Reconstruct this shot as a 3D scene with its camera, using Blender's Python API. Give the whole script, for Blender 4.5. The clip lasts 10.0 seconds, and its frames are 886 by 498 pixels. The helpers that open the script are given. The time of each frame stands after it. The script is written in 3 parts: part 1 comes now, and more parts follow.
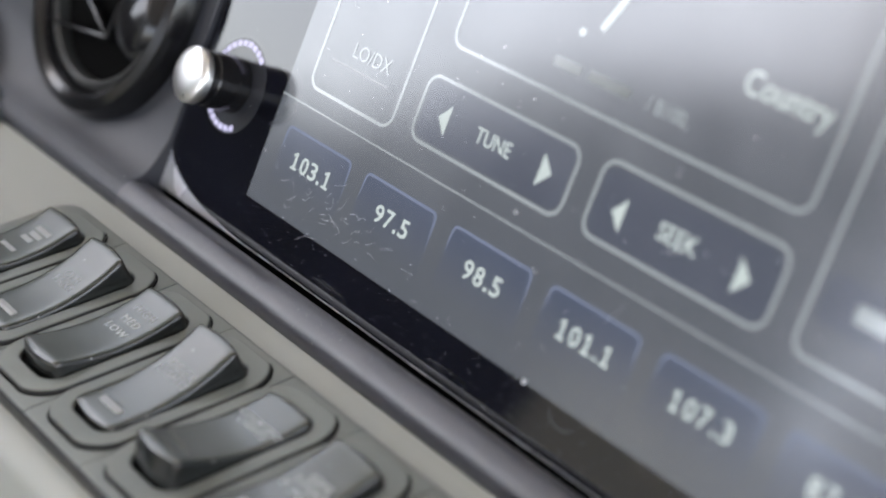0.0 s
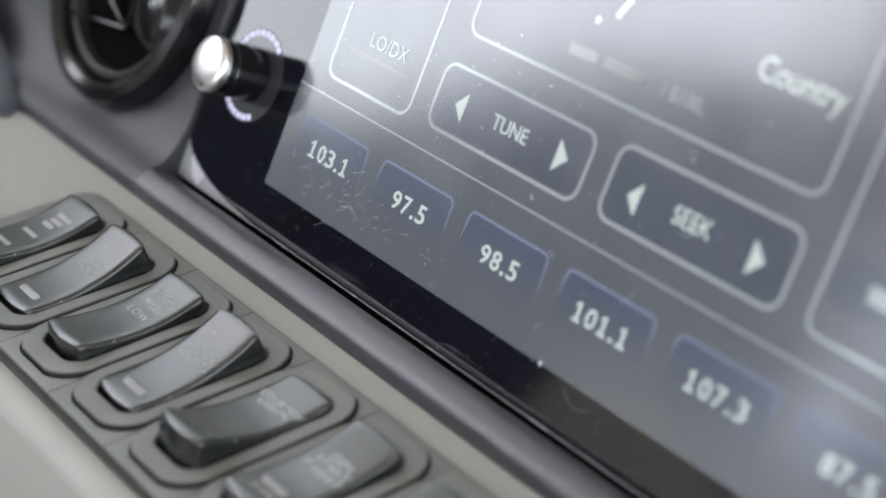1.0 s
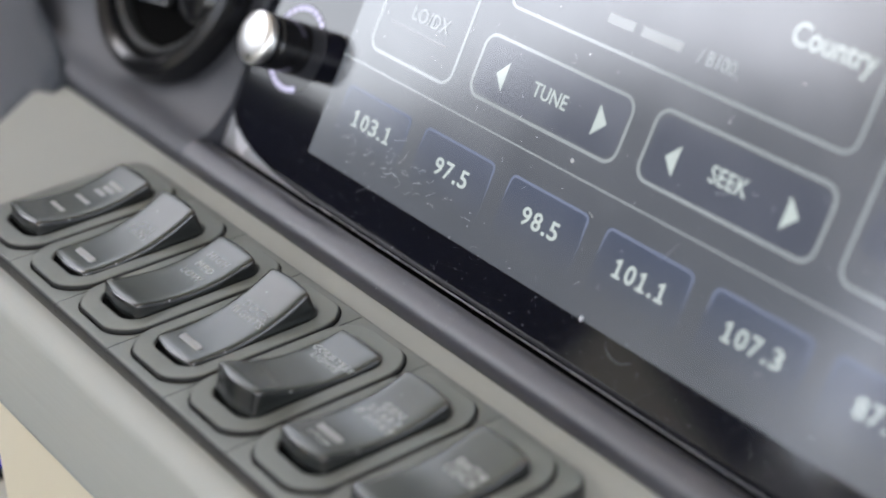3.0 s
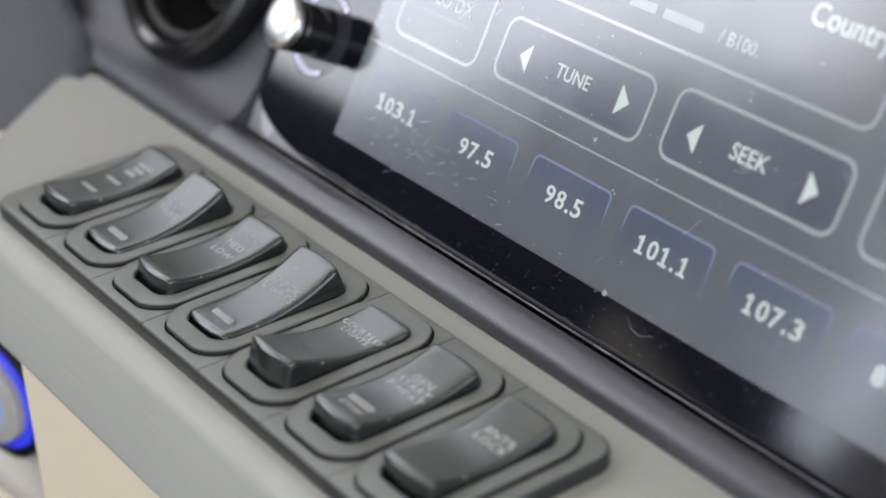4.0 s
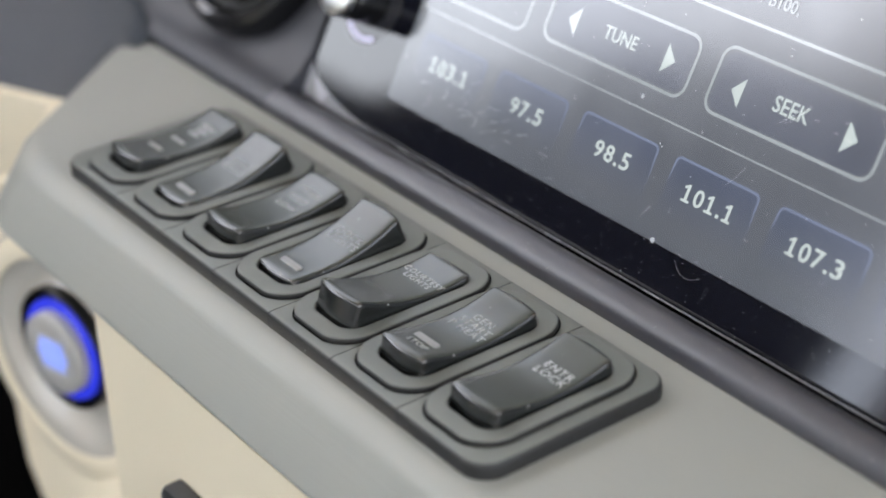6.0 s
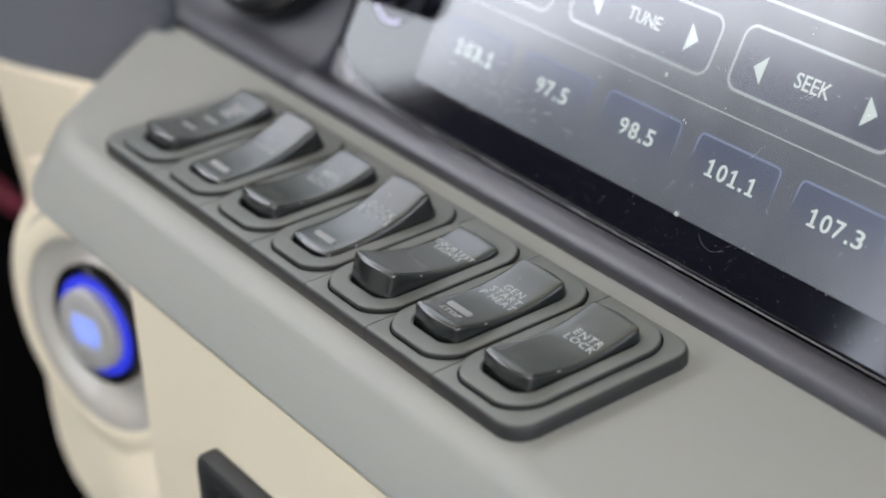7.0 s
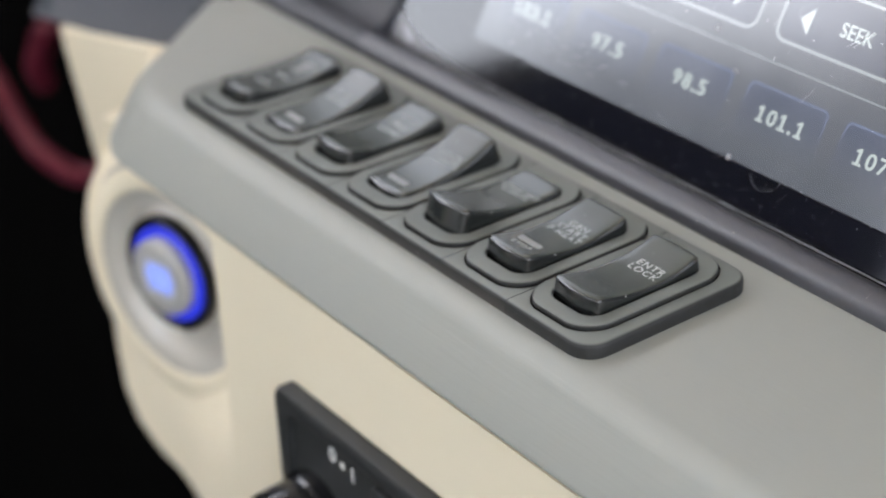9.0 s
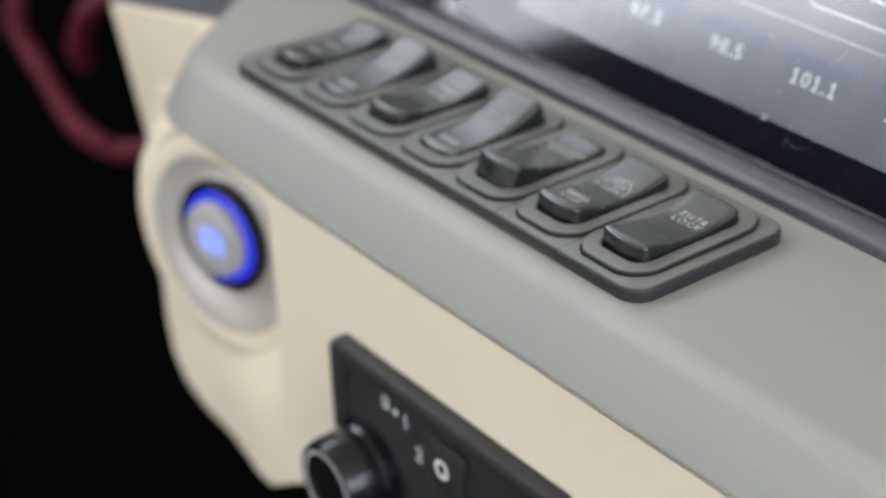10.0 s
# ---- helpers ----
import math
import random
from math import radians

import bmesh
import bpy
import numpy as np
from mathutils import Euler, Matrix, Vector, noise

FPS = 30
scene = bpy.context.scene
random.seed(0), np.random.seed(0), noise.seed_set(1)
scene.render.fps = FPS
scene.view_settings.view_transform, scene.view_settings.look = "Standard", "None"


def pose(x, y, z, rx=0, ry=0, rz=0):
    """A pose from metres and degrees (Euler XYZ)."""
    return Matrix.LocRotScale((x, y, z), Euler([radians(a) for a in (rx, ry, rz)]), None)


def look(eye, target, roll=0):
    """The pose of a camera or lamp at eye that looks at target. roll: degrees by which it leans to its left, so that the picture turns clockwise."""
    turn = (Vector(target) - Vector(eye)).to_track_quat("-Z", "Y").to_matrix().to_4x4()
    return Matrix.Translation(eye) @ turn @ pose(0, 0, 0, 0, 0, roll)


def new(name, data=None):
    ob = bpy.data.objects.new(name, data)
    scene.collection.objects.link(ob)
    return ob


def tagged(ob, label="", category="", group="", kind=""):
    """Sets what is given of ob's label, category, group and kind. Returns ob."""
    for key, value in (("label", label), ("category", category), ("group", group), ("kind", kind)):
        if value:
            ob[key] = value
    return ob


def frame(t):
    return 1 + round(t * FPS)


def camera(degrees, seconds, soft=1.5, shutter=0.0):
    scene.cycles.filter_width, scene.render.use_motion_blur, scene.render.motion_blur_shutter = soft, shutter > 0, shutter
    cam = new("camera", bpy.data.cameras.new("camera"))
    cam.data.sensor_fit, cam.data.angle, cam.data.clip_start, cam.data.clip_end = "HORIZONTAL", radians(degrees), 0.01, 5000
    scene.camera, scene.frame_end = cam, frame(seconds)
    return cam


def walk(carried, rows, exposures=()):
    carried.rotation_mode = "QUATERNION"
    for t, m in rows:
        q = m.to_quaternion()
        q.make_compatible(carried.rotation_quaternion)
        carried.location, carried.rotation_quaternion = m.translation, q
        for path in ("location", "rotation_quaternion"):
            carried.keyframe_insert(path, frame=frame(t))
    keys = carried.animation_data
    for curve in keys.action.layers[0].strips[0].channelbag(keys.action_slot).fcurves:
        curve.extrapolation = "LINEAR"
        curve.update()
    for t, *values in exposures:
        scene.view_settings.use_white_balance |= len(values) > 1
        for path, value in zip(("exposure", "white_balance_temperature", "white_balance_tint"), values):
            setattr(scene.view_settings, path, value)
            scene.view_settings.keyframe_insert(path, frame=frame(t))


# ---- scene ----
# Dashboard plan in millimetres: x along the row of switches, y ahead, z up from the switch panel's face.
H = 0.85                        # height of the switch panel over the floor, metres
cam = camera(27.38, 10.0, soft=2.0)
cam.data.dof.use_dof = True
cam.data.dof.focus_distance = 0.394
cam.data.dof.aperture_fstop = 8.5
ROWS = [
    (0.0, 315.87, -109.47, 198.79),
    (0.5, 317.52, -112.64, 199.05),
    (1.0, 319.32, -116.39, 199.21),
    (1.5, 320.99, -119.92, 199.38),
    (2.0, 323.20, -124.57, 199.53),
    (2.5, 325.57, -129.08, 199.90),
    (4.0, 333.47, -145.02, 200.80),
    (4.5, 336.26, -150.41, 201.21),
    (5.0, 339.48, -157.03, 201.49),
    (5.5, 342.61, -163.15, 201.96),
    (7.0, 352.77, -183.36, 203.33),
    (7.5, 355.57, -189.16, 203.59),
    (8.0, 359.26, -196.67, 203.97),
    (8.5, 363.46, -204.68, 204.72),
    (9.0, 369.10, -215.68, 205.58),
    (9.5, 374.75, -226.59, 206.36),
    (10.0, 382.07, -241.04, 207.39),
]
walk(cam, [(t, pose(x / 1000, y / 1000, H + z / 1000, 60.787, 2.077, 53.436)) for t, x, y, z in ROWS],
     exposures=[(0.0, 2.88, 7000, 8), (10.0, 2.88, 7000, 8)])

# ---------------------------------------------------------------- world and light
world = bpy.data.worlds.new("sky")
scene.world = world
world.use_nodes = True
wn = world.node_tree
sky = wn.nodes.new("ShaderNodeTexSky")
sky.sky_type, sky.sun_disc = "NISHITA", False
sky.sun_elevation, sky.sun_rotation = radians(68), radians(200)
sky.air_density, sky.dust_density = 0.8, 5.0
wn.nodes["Background"].inputs["Strength"].default_value = 0.15
wn.links.new(sky.outputs[0], wn.nodes["Background"].inputs["Color"])
sun = new("sun", bpy.data.lights.new("sun", "SUN"))
sun.data.energy, sun.data.angle, sun.data.color = 0.10, radians(30), (1.0, 0.96, 0.9)
side_light = new("window_daylight", bpy.data.lights.new("window_daylight", "AREA"))
side_light.data.shape, side_light.data.size, side_light.data.size_y = "RECTANGLE", 2.35, 0.82
side_light.data.energy, side_light.data.color = 1.70, (1.0, 0.98, 0.95)
side_light.matrix_world = look((-1.0, -0.175, H + 0.58), (1.0, -0.175, H + 0.58))
# fill lamp added on the right, where no window is known
far_light = new("far_fill_light", bpy.data.lights.new("far_fill_light", "AREA"))
far_light.data.shape, far_light.data.size, far_light.data.size_y = "RECTANGLE", 2.4, 0.80
far_light.data.energy, far_light.data.color = 2.3, (1.0, 0.98, 0.95)
far_light.matrix_world = look((1.6, -0.25, H + 0.56), (-1.0, -0.25, H + 0.56))
sun.matrix_world = look((-1.5, -1.6, 5.4), (0, 0, H))


# ---------------------------------------------------------------- materials
def material(name, colour, rough=0.5, metal=0.0, vary=0.12, scale=60.0, bump=0.0, bump_scale=900.0, stretch=(1, 1, 1), coat=0.0,
             emit=None, emit_strength=0.0, ior=1.5, rough_vary=0.08, speck=0.0):
    m = bpy.data.materials.new(name)
    m.use_nodes = True
    nt = m.node_tree
    b = nt.nodes["Principled BSDF"]
    b.inputs["Roughness"].default_value, b.inputs["Metallic"].default_value = rough, metal
    b.inputs["IOR"].default_value = ior
    b.inputs["Coat Weight"].default_value, b.inputs["Coat Roughness"].default_value = coat, 0.04
    tc = nt.nodes.new("ShaderNodeTexCoord")
    mp = nt.nodes.new("ShaderNodeMapping")
    mp.inputs["Scale"].default_value = stretch
    nt.links.new(tc.outputs["Object"], mp.inputs["Vector"])

    def noise_at(s, detail=4.0):
        n = nt.nodes.new("ShaderNodeTexNoise")
        n.inputs["Scale"].default_value, n.inputs["Detail"].default_value = s, detail
        nt.links.new(mp.outputs[0], n.inputs["Vector"])
        return n

    big, fine = noise_at(scale), noise_at(bump_scale, 3.0)
    mix = nt.nodes.new("ShaderNodeMix")
    mix.data_type = "RGBA"
    mix.inputs[6].default_value = (*[c * (1 - vary) for c in colour], 1)
    mix.inputs[7].default_value = (*[min(1, c * (1 + vary)) for c in colour], 1)
    nt.links.new(big.outputs["Fac"], mix.inputs[0])
    last = mix.outputs[2]
    if speck:
        vo = nt.nodes.new("ShaderNodeTexVoronoi")
        vo.inputs["Scale"].default_value = 260.0
        nt.links.new(tc.outputs["Object"], vo.inputs["Vector"])
        less = nt.nodes.new("ShaderNodeMath")
        less.operation = "LESS_THAN"
        nt.links.new(vo.outputs["Distance"], less.inputs[0])
        lim = nt.nodes.new("ShaderNodeTexNoise")
        lim.inputs["Scale"].default_value = 90.0
        nt.links.new(tc.outputs["Object"], lim.inputs["Vector"])
        mr = nt.nodes.new("ShaderNodeMapRange")
        mr.inputs[1].default_value, mr.inputs[2].default_value, mr.inputs[3].default_value, mr.inputs[4].default_value = 0.5, 0.8, 0.0, speck
        nt.links.new(lim.outputs["Fac"], mr.inputs[0])
        nt.links.new(mr.outputs[0], less.inputs[1])
        dust = nt.nodes.new("ShaderNodeMix")
        dust.data_type = "RGBA"
        dust.inputs[7].default_value = (0.45, 0.45, 0.45, 1)
        nt.links.new(less.outputs[0], dust.inputs[0])
        nt.links.new(last, dust.inputs[6])
        last = dust.outputs[2]
    nt.links.new(last, b.inputs["Base Color"])
    mr = nt.nodes.new("ShaderNodeMapRange")
    mr.inputs[3].default_value, mr.inputs[4].default_value = max(0.0, rough - rough_vary), min(1.0, rough + rough_vary)
    nt.links.new(big.outputs["Fac"], mr.inputs[0])
    nt.links.new(mr.outputs[0], b.inputs["Roughness"])
    if bump:
        bp = nt.nodes.new("ShaderNodeBump")
        bp.inputs["Strength"].default_value, bp.inputs["Distance"].default_value = bump, 0.0002
        nt.links.new(fine.outputs["Fac"], bp.inputs["Height"])
        nt.links.new(bp.outputs[0], b.inputs["Normal"])
    if emit:
        b.inputs["Emission Color"].default_value, b.inputs["Emission Strength"].default_value = (*emit, 1), emit_strength
    return m


SAGE = material("sage_paint", (0.318, 0.322, 0.288), 0.48, 0.0, 0.03, 45, 0.35, 1100, (0.05, 1, 1))
DARK = material("charcoal_soft_plastic", (0.029, 0.030, 0.037), 0.40, 0.0, 0.15, 40, 0.6, 1600, (0.35, 1, 1), ior=1.45)
ROLL = material("charcoal_grained_plastic", (0.044, 0.0425, 0.050), 0.33, 0.0, 0.10, 90, 0.35, 2200, (1.6, 0.35, 0.35), ior=1.65, rough_vary=0.03)
# paler charcoal for the wing: window light put into the base colour
LIT_CHARCOAL = material("lit_charcoal_plastic", (0.098, 0.108, 0.126), 0.45, 0.0, 0.15, 40, 0.5, 1600)
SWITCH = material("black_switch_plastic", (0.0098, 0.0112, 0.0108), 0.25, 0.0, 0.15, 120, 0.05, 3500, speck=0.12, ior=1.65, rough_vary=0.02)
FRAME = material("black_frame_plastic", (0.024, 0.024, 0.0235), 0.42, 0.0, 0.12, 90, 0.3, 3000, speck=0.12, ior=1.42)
# shade of recesses as a colour: wells, grooves, vent throat, gap under the glass
PIT_SHADE = material("pit_shade_black", (0.004, 0.004, 0.004), 0.95, ior=1.1)
CREAM = material("cream_plastic", (0.79, 0.705, 0.53), 0.45, 0.0, 0.05, 15, 0.15, 1200)
GLASS = material("black_display_glass", (0.0055, 0.006, 0.010), 0.06, 0.0, 0.2, 60, 0.0, ior=1.6, rough_vary=0.012)
LCD = material("lit_display_panel", (0.010, 0.011, 0.015), 0.155, 0.0, 0.2, 50, 0.0, ior=1.88, rough_vary=0.06, emit=(0.70, 0.80, 1.0), emit_strength=0.0185, speck=0.09)
TAB = material("preset_button_blue", (0.010, 0.011, 0.015), 0.155, 0.0, 0.2, 50, ior=1.88, rough_vary=0.06, emit=(0.54, 0.65, 1.0), emit_strength=0.0222)
FACE = material("large_button_face", (0.009, 0.010, 0.015), 0.155, ior=1.88, rough_vary=0.05, emit=(0.58, 0.69, 1.0), emit_strength=0.0165)
TAB_EDGE = material("preset_button_rim", (0.01, 0.012, 0.03), 0.10, ior=1.88, emit=(0.54, 0.66, 1.0), emit_strength=0.048)
INK = material("lit_white_graphics", (0.05, 0.05, 0.05), 0.10, ior=1.88, emit=(0.80, 0.94, 1.0), emit_strength=0.0938)
LINE = material("lit_grey_graphics", (0.05, 0.05, 0.05), 0.10, ior=1.88, emit=(0.76, 0.88, 1.0), emit_strength=0.060)
SMALL = material("lit_small_text", (0.05, 0.05, 0.05), 0.10, ior=1.88, emit=(0.78, 0.90, 1.0), emit_strength=0.028)
GHOST = material("dim_graphics", (0.05, 0.05, 0.05), 0.10, ior=1.88, emit=(0.80, 0.88, 1.0), emit_strength=0.0163)
CHROME = material("polished_chrome", (0.85, 0.84, 0.82), 0.30, 1.0, 0.04, 80)
SATIN = material("satin_silver_paint", (0.55, 0.535, 0.50), 0.42, 0.35, 0.05, 60)
BLACK = material("gloss_black_plastic", (0.008, 0.008, 0.009), 0.18, 0.0, 0.1, 90)
MATT = material("matt_black_plastic", (0.022, 0.023, 0.023), 0.5, 0.0, 0.15, 80, 0.3, 2500)
PRINT = material("pale_print", (0.44, 0.45, 0.43), 0.55)
BRIGHT = material("white_print", (0.75, 0.75, 0.72), 0.5)
FAINT = material("worn_grey_print", (0.30, 0.305, 0.30), 0.55)
LENS = material("clear_lamp_lens", (0.27, 0.27, 0.26), 0.3)
BLUE = material("blue_light_ring", (0.02, 0.02, 0.3), 0.12, emit=(0.03, 0.06, 1.0), emit_strength=0.088)
EMBLEM = material("blue_lit_legend", (0.2, 0.25, 0.6), 0.3, emit=(0.24, 0.36, 1.0), emit_strength=0.10)
VIOLET = material("violet_light_ring", (0.3, 0.3, 0.4), 0.3, emit=(0.66, 0.63, 1.0), emit_strength=0.0938)
WALL = material("pale_cabin_lining", (0.55, 0.53, 0.50), 0.8, 0, 0.06, 3)
SEATING = material("dark_cabin_lining", (0.030, 0.029, 0.028), 0.8, 0, 0.15, 4, ior=1.2)
# near-black base: the unlit footwell's shade put into the colour
DEEP_SHADE = material("deep_shade_black", (0.0015, 0.0015, 0.0015), 0.95, 0, 0.5, 30, 0.5, 500, ior=1.08)
GROUND = material("pale_concrete", (0.40, 0.39, 0.37), 0.9, 0, 0.15, 0.4)
RED = material("red_cable_sheath", (0.095, 0.010, 0.020), 0.55, 0, 0.5, 40, ior=1.3)
DISH = material("pearl_grey_lacquer", (0.50, 0.47, 0.41), 0.20, 0.0, 0.06, 60)
RIM_GLEAM = material("rim_with_gleam", (0.75, 0.76, 0.79), 0.26, 0.4, 0.05, 60)
SCRATCH = material("scratched_glass", (0.42, 0.43, 0.45), 0.5)
SMOKE = material("smoked_disc", (0.03, 0.031, 0.036), 0.10, 0.0, 0.1, 60)


# upper faces of the switch plastics painted paler for light from above and settled dust, broken up by noise, and tan
# wear on the arrises
for m, lit_dust, tan, from_ in ((SWITCH, (0.066, 0.074, 0.064, 1), (0.19, 0.135, 0.095, 1), 0.53), (FRAME, (0.182, 0.192, 0.174, 1), (0.14, 0.12, 0.10, 1), 0.61)):
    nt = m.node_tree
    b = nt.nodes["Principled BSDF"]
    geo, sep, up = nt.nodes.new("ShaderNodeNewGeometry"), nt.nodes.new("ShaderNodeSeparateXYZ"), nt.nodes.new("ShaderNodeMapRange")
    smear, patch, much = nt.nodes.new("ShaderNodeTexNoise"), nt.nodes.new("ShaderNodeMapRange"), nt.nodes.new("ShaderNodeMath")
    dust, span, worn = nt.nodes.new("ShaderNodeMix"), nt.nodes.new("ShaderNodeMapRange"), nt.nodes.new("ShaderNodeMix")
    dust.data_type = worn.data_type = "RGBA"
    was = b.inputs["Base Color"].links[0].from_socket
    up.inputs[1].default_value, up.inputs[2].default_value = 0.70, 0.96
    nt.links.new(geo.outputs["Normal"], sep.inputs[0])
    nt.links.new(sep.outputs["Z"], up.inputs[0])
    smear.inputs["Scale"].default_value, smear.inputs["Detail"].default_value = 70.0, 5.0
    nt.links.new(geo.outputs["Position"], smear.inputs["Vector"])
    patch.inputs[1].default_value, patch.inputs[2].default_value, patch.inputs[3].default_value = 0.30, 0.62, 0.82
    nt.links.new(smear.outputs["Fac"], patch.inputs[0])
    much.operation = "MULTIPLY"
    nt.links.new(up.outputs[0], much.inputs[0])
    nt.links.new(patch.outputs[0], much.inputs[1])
    # dust: blends in the top-lit tone by how level a face is
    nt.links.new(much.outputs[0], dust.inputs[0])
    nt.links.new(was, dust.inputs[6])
    dust.inputs[7].default_value = lit_dust
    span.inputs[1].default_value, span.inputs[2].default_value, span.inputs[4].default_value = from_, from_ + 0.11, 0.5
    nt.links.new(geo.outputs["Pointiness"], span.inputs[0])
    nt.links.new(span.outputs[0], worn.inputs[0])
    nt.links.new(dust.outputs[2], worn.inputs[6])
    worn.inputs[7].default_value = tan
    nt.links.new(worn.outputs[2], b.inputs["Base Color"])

# the preset buttons' blue fades towards their lower end
nt = TAB.node_tree
sep, ramp, tint = nt.nodes.new("ShaderNodeSeparateXYZ"), nt.nodes.new("ShaderNodeMapRange"), nt.nodes.new("ShaderNodeMix")
tint.data_type = "RGBA"
tint.inputs[6].default_value, tint.inputs[7].default_value = (0.585, 0.67, 0.835, 1), (0.42, 0.54, 0.90, 1)
ramp.inputs[1].default_value, ramp.inputs[2].default_value = 0.0135, 0.0275
nt.links.new(nt.nodes["Texture Coordinate"].outputs["Object"], sep.inputs[0])
nt.links.new(sep.outputs["Y"], ramp.inputs[0])
nt.links.new(ramp.outputs[0], tint.inputs[0])
nt.links.new(tint.outputs[2], nt.nodes["Principled BSDF"].inputs["Emission Color"])


# ---------------------------------------------------------------- builders
def thing(name, label, category, x=0.0, y=0.0, z=0.0, turn=None, group="", kind=""):
    ob = new(name)
    ob.empty_display_size = 0.01
    ob.matrix_world = Matrix.Translation((x / 1000, y / 1000, H + z / 1000)) @ (turn.to_4x4() if turn else Matrix.Identity(4))
    return tagged(ob, label, category, group, kind)


def part(name, bm, mat, parent=None, label="", smooth=35, scale=0.001):
    bmesh.ops.recalc_face_normals(bm, faces=bm.faces)
    for e in bm.edges:
        if len(e.link_faces) == 2:
            e.smooth = e.calc_face_angle(0) < radians(smooth)
    for f in bm.faces:
        f.smooth = True
    bmesh.ops.scale(bm, vec=(scale,) * 3, verts=bm.verts)
    me = bpy.data.meshes.new(name)
    bm.to_mesh(me)
    bm.free()
    me.materials.append(mat)
    ob = new(name, me)
    ob.parent = parent
    return tagged(ob, label)


def bevelled(bm, width, segments=3, keep=None, angle=25):
    edges = [e for e in bm.edges if len(e.link_faces) == 2 and e.calc_face_angle(0) > radians(angle) and (keep is None or keep(e))]
    bmesh.ops.bevel(bm, geom=edges, offset=width, segments=segments, profile=0.5, affect="EDGES", clamp_overlap=True)
    return bm


def prism(points, lift, bevel=0.0, segments=3, keep=None):
    """A solid from an outline of 3D points, pushed along lift."""
    bm = bmesh.new()
    low = [bm.verts.new(p) for p in points]
    high = [bm.verts.new(Vector(p) + Vector(lift)) for p in points]
    bm.faces.new(low)
    bm.faces.new(high)
    for i in range(len(points)):
        j = (i + 1) % len(points)
        bm.faces.new((low[i], low[j], high[j], high[i]))
    bmesh.ops.recalc_face_normals(bm, faces=bm.faces)
    return bevelled(bm, bevel, segments, keep) if bevel else bm


def block(x0, x1, y0, y1, z0, z1, bevel=0.0, segments=2):
    return prism([(x0, y0, z0), (x1, y0, z0), (x1, y1, z0), (x0, y1, z0)], (0, 0, z1 - z0), bevel, segments)


def rounded(x0, x1, y0, y1, r, n=6, bow=0.0):
    """The outline of a rounded rectangle; bow swells its two short sides."""
    out = []
    for cx, cy, a0 in ((x1 - r, y1 - r, 0), (x0 + r, y1 - r, 90), (x0 + r, y0 + r, 180), (x1 - r, y0 + r, 270)):
        for i in range(n + 1):
            a = radians(a0 + 90 * i / n)
            out.append([cx + r * math.cos(a), cy + r * math.sin(a)])
    mx, hw = (x0 + x1) / 2, (x1 - x0) / 2
    for p in out:
        k = bow * (1 - ((p[0] - mx) / hw) ** 2)
        p[1] += k if p[1] > (y0 + y1) / 2 else -k
    return out


def ring_solid(rings, cap=False):
    """A skin over loops of equal length, each a list of 3D points; closed round, capped at the last if asked."""
    bm = bmesh.new()
    loops = [[bm.verts.new(p) for p in loop] for loop in rings]
    n = len(loops[0])
    for a, b in zip(loops, loops[1:]):
        for i in range(n):
            bm.faces.new((a[i], a[(i + 1) % n], b[(i + 1) % n], b[i]))
    if cap:
        bm.faces.new(loops[-1])
    return bm


def turned(profile, n=48, cap=True, start=0.0, sweep=360.0):
    """A body of revolution round z from (radius, height) pairs."""
    bm = bmesh.new()
    full = sweep >= 360
    m = n if full else n + 1
    loops = [[bm.verts.new((r * math.cos(radians(start + sweep * i / n)), r * math.sin(radians(start + sweep * i / n)), h)) for i in range(m)] for r, h in profile]
    for a, b in zip(loops, loops[1:]):
        for i in range(n):
            bm.faces.new((a[i], a[(i + 1) % m], b[(i + 1) % m], b[i]))
    if cap and full:
        bm.faces.new(loops[0])
        bm.faces.new(loops[-1])
    return bm


def lettering(text, height, drape=None, spacing=1.0, bold=0.0, depth=0.04):
    """Letters of the built-in font as a mesh in millimetres, centred, laid in the x-y plane."""
    cu = bpy.data.curves.new("letters", "FONT")
    cu.body, cu.size, cu.align_x, cu.align_y, cu.space_character = text, height / 0.70, "CENTER", "CENTER", spacing
    cu.extrude, cu.offset, cu.space_line, cu.resolution_u = depth, bold, 0.86, 3
    ob = bpy.data.objects.new("letters", cu)
    scene.collection.objects.link(ob)
    dg = bpy.context.evaluated_depsgraph_get()
    dg.update()
    me = bpy.data.meshes.new_from_object(ob.evaluated_get(dg))
    bpy.data.objects.remove(ob)
    bm = bmesh.new()
    bm.from_mesh(me)
    bpy.data.meshes.remove(me)
    return bm


def moved(bm, m):
    bmesh.ops.transform(bm, matrix=m, verts=bm.verts)
    return bm


def joined(*parts_):
    out = bmesh.new()
    for b in parts_:
        me = bpy.data.meshes.new("tmp")
        b.to_mesh(me)
        b.free()
        out.from_mesh(me)
        bpy.data.meshes.remove(me)
    return out


def tube(points, r, n=10):
    pts = [Vector(p) for p in points]
    rings = []
    for i, p in enumerate(pts):
        d = (pts[min(i + 1, len(pts) - 1)] - pts[max(i - 1, 0)]).normalized()
        q = d.to_track_quat("Z", "Y")
        rings.append([p + q @ Vector((r * math.cos(2 * math.pi * k / n), r * math.sin(2 * math.pi * k / n), 0)) for k in range(n)])
    bm = ring_solid(rings, True)
    return bm


def facing(normal, up=(0, 0, 1)):
    """A turn whose z is the normal and whose y leans to up."""
    z = Vector(normal).normalized()
    x = Vector(up).cross(z).normalized()
    return Matrix((x, z.cross(x), z)).transposed()


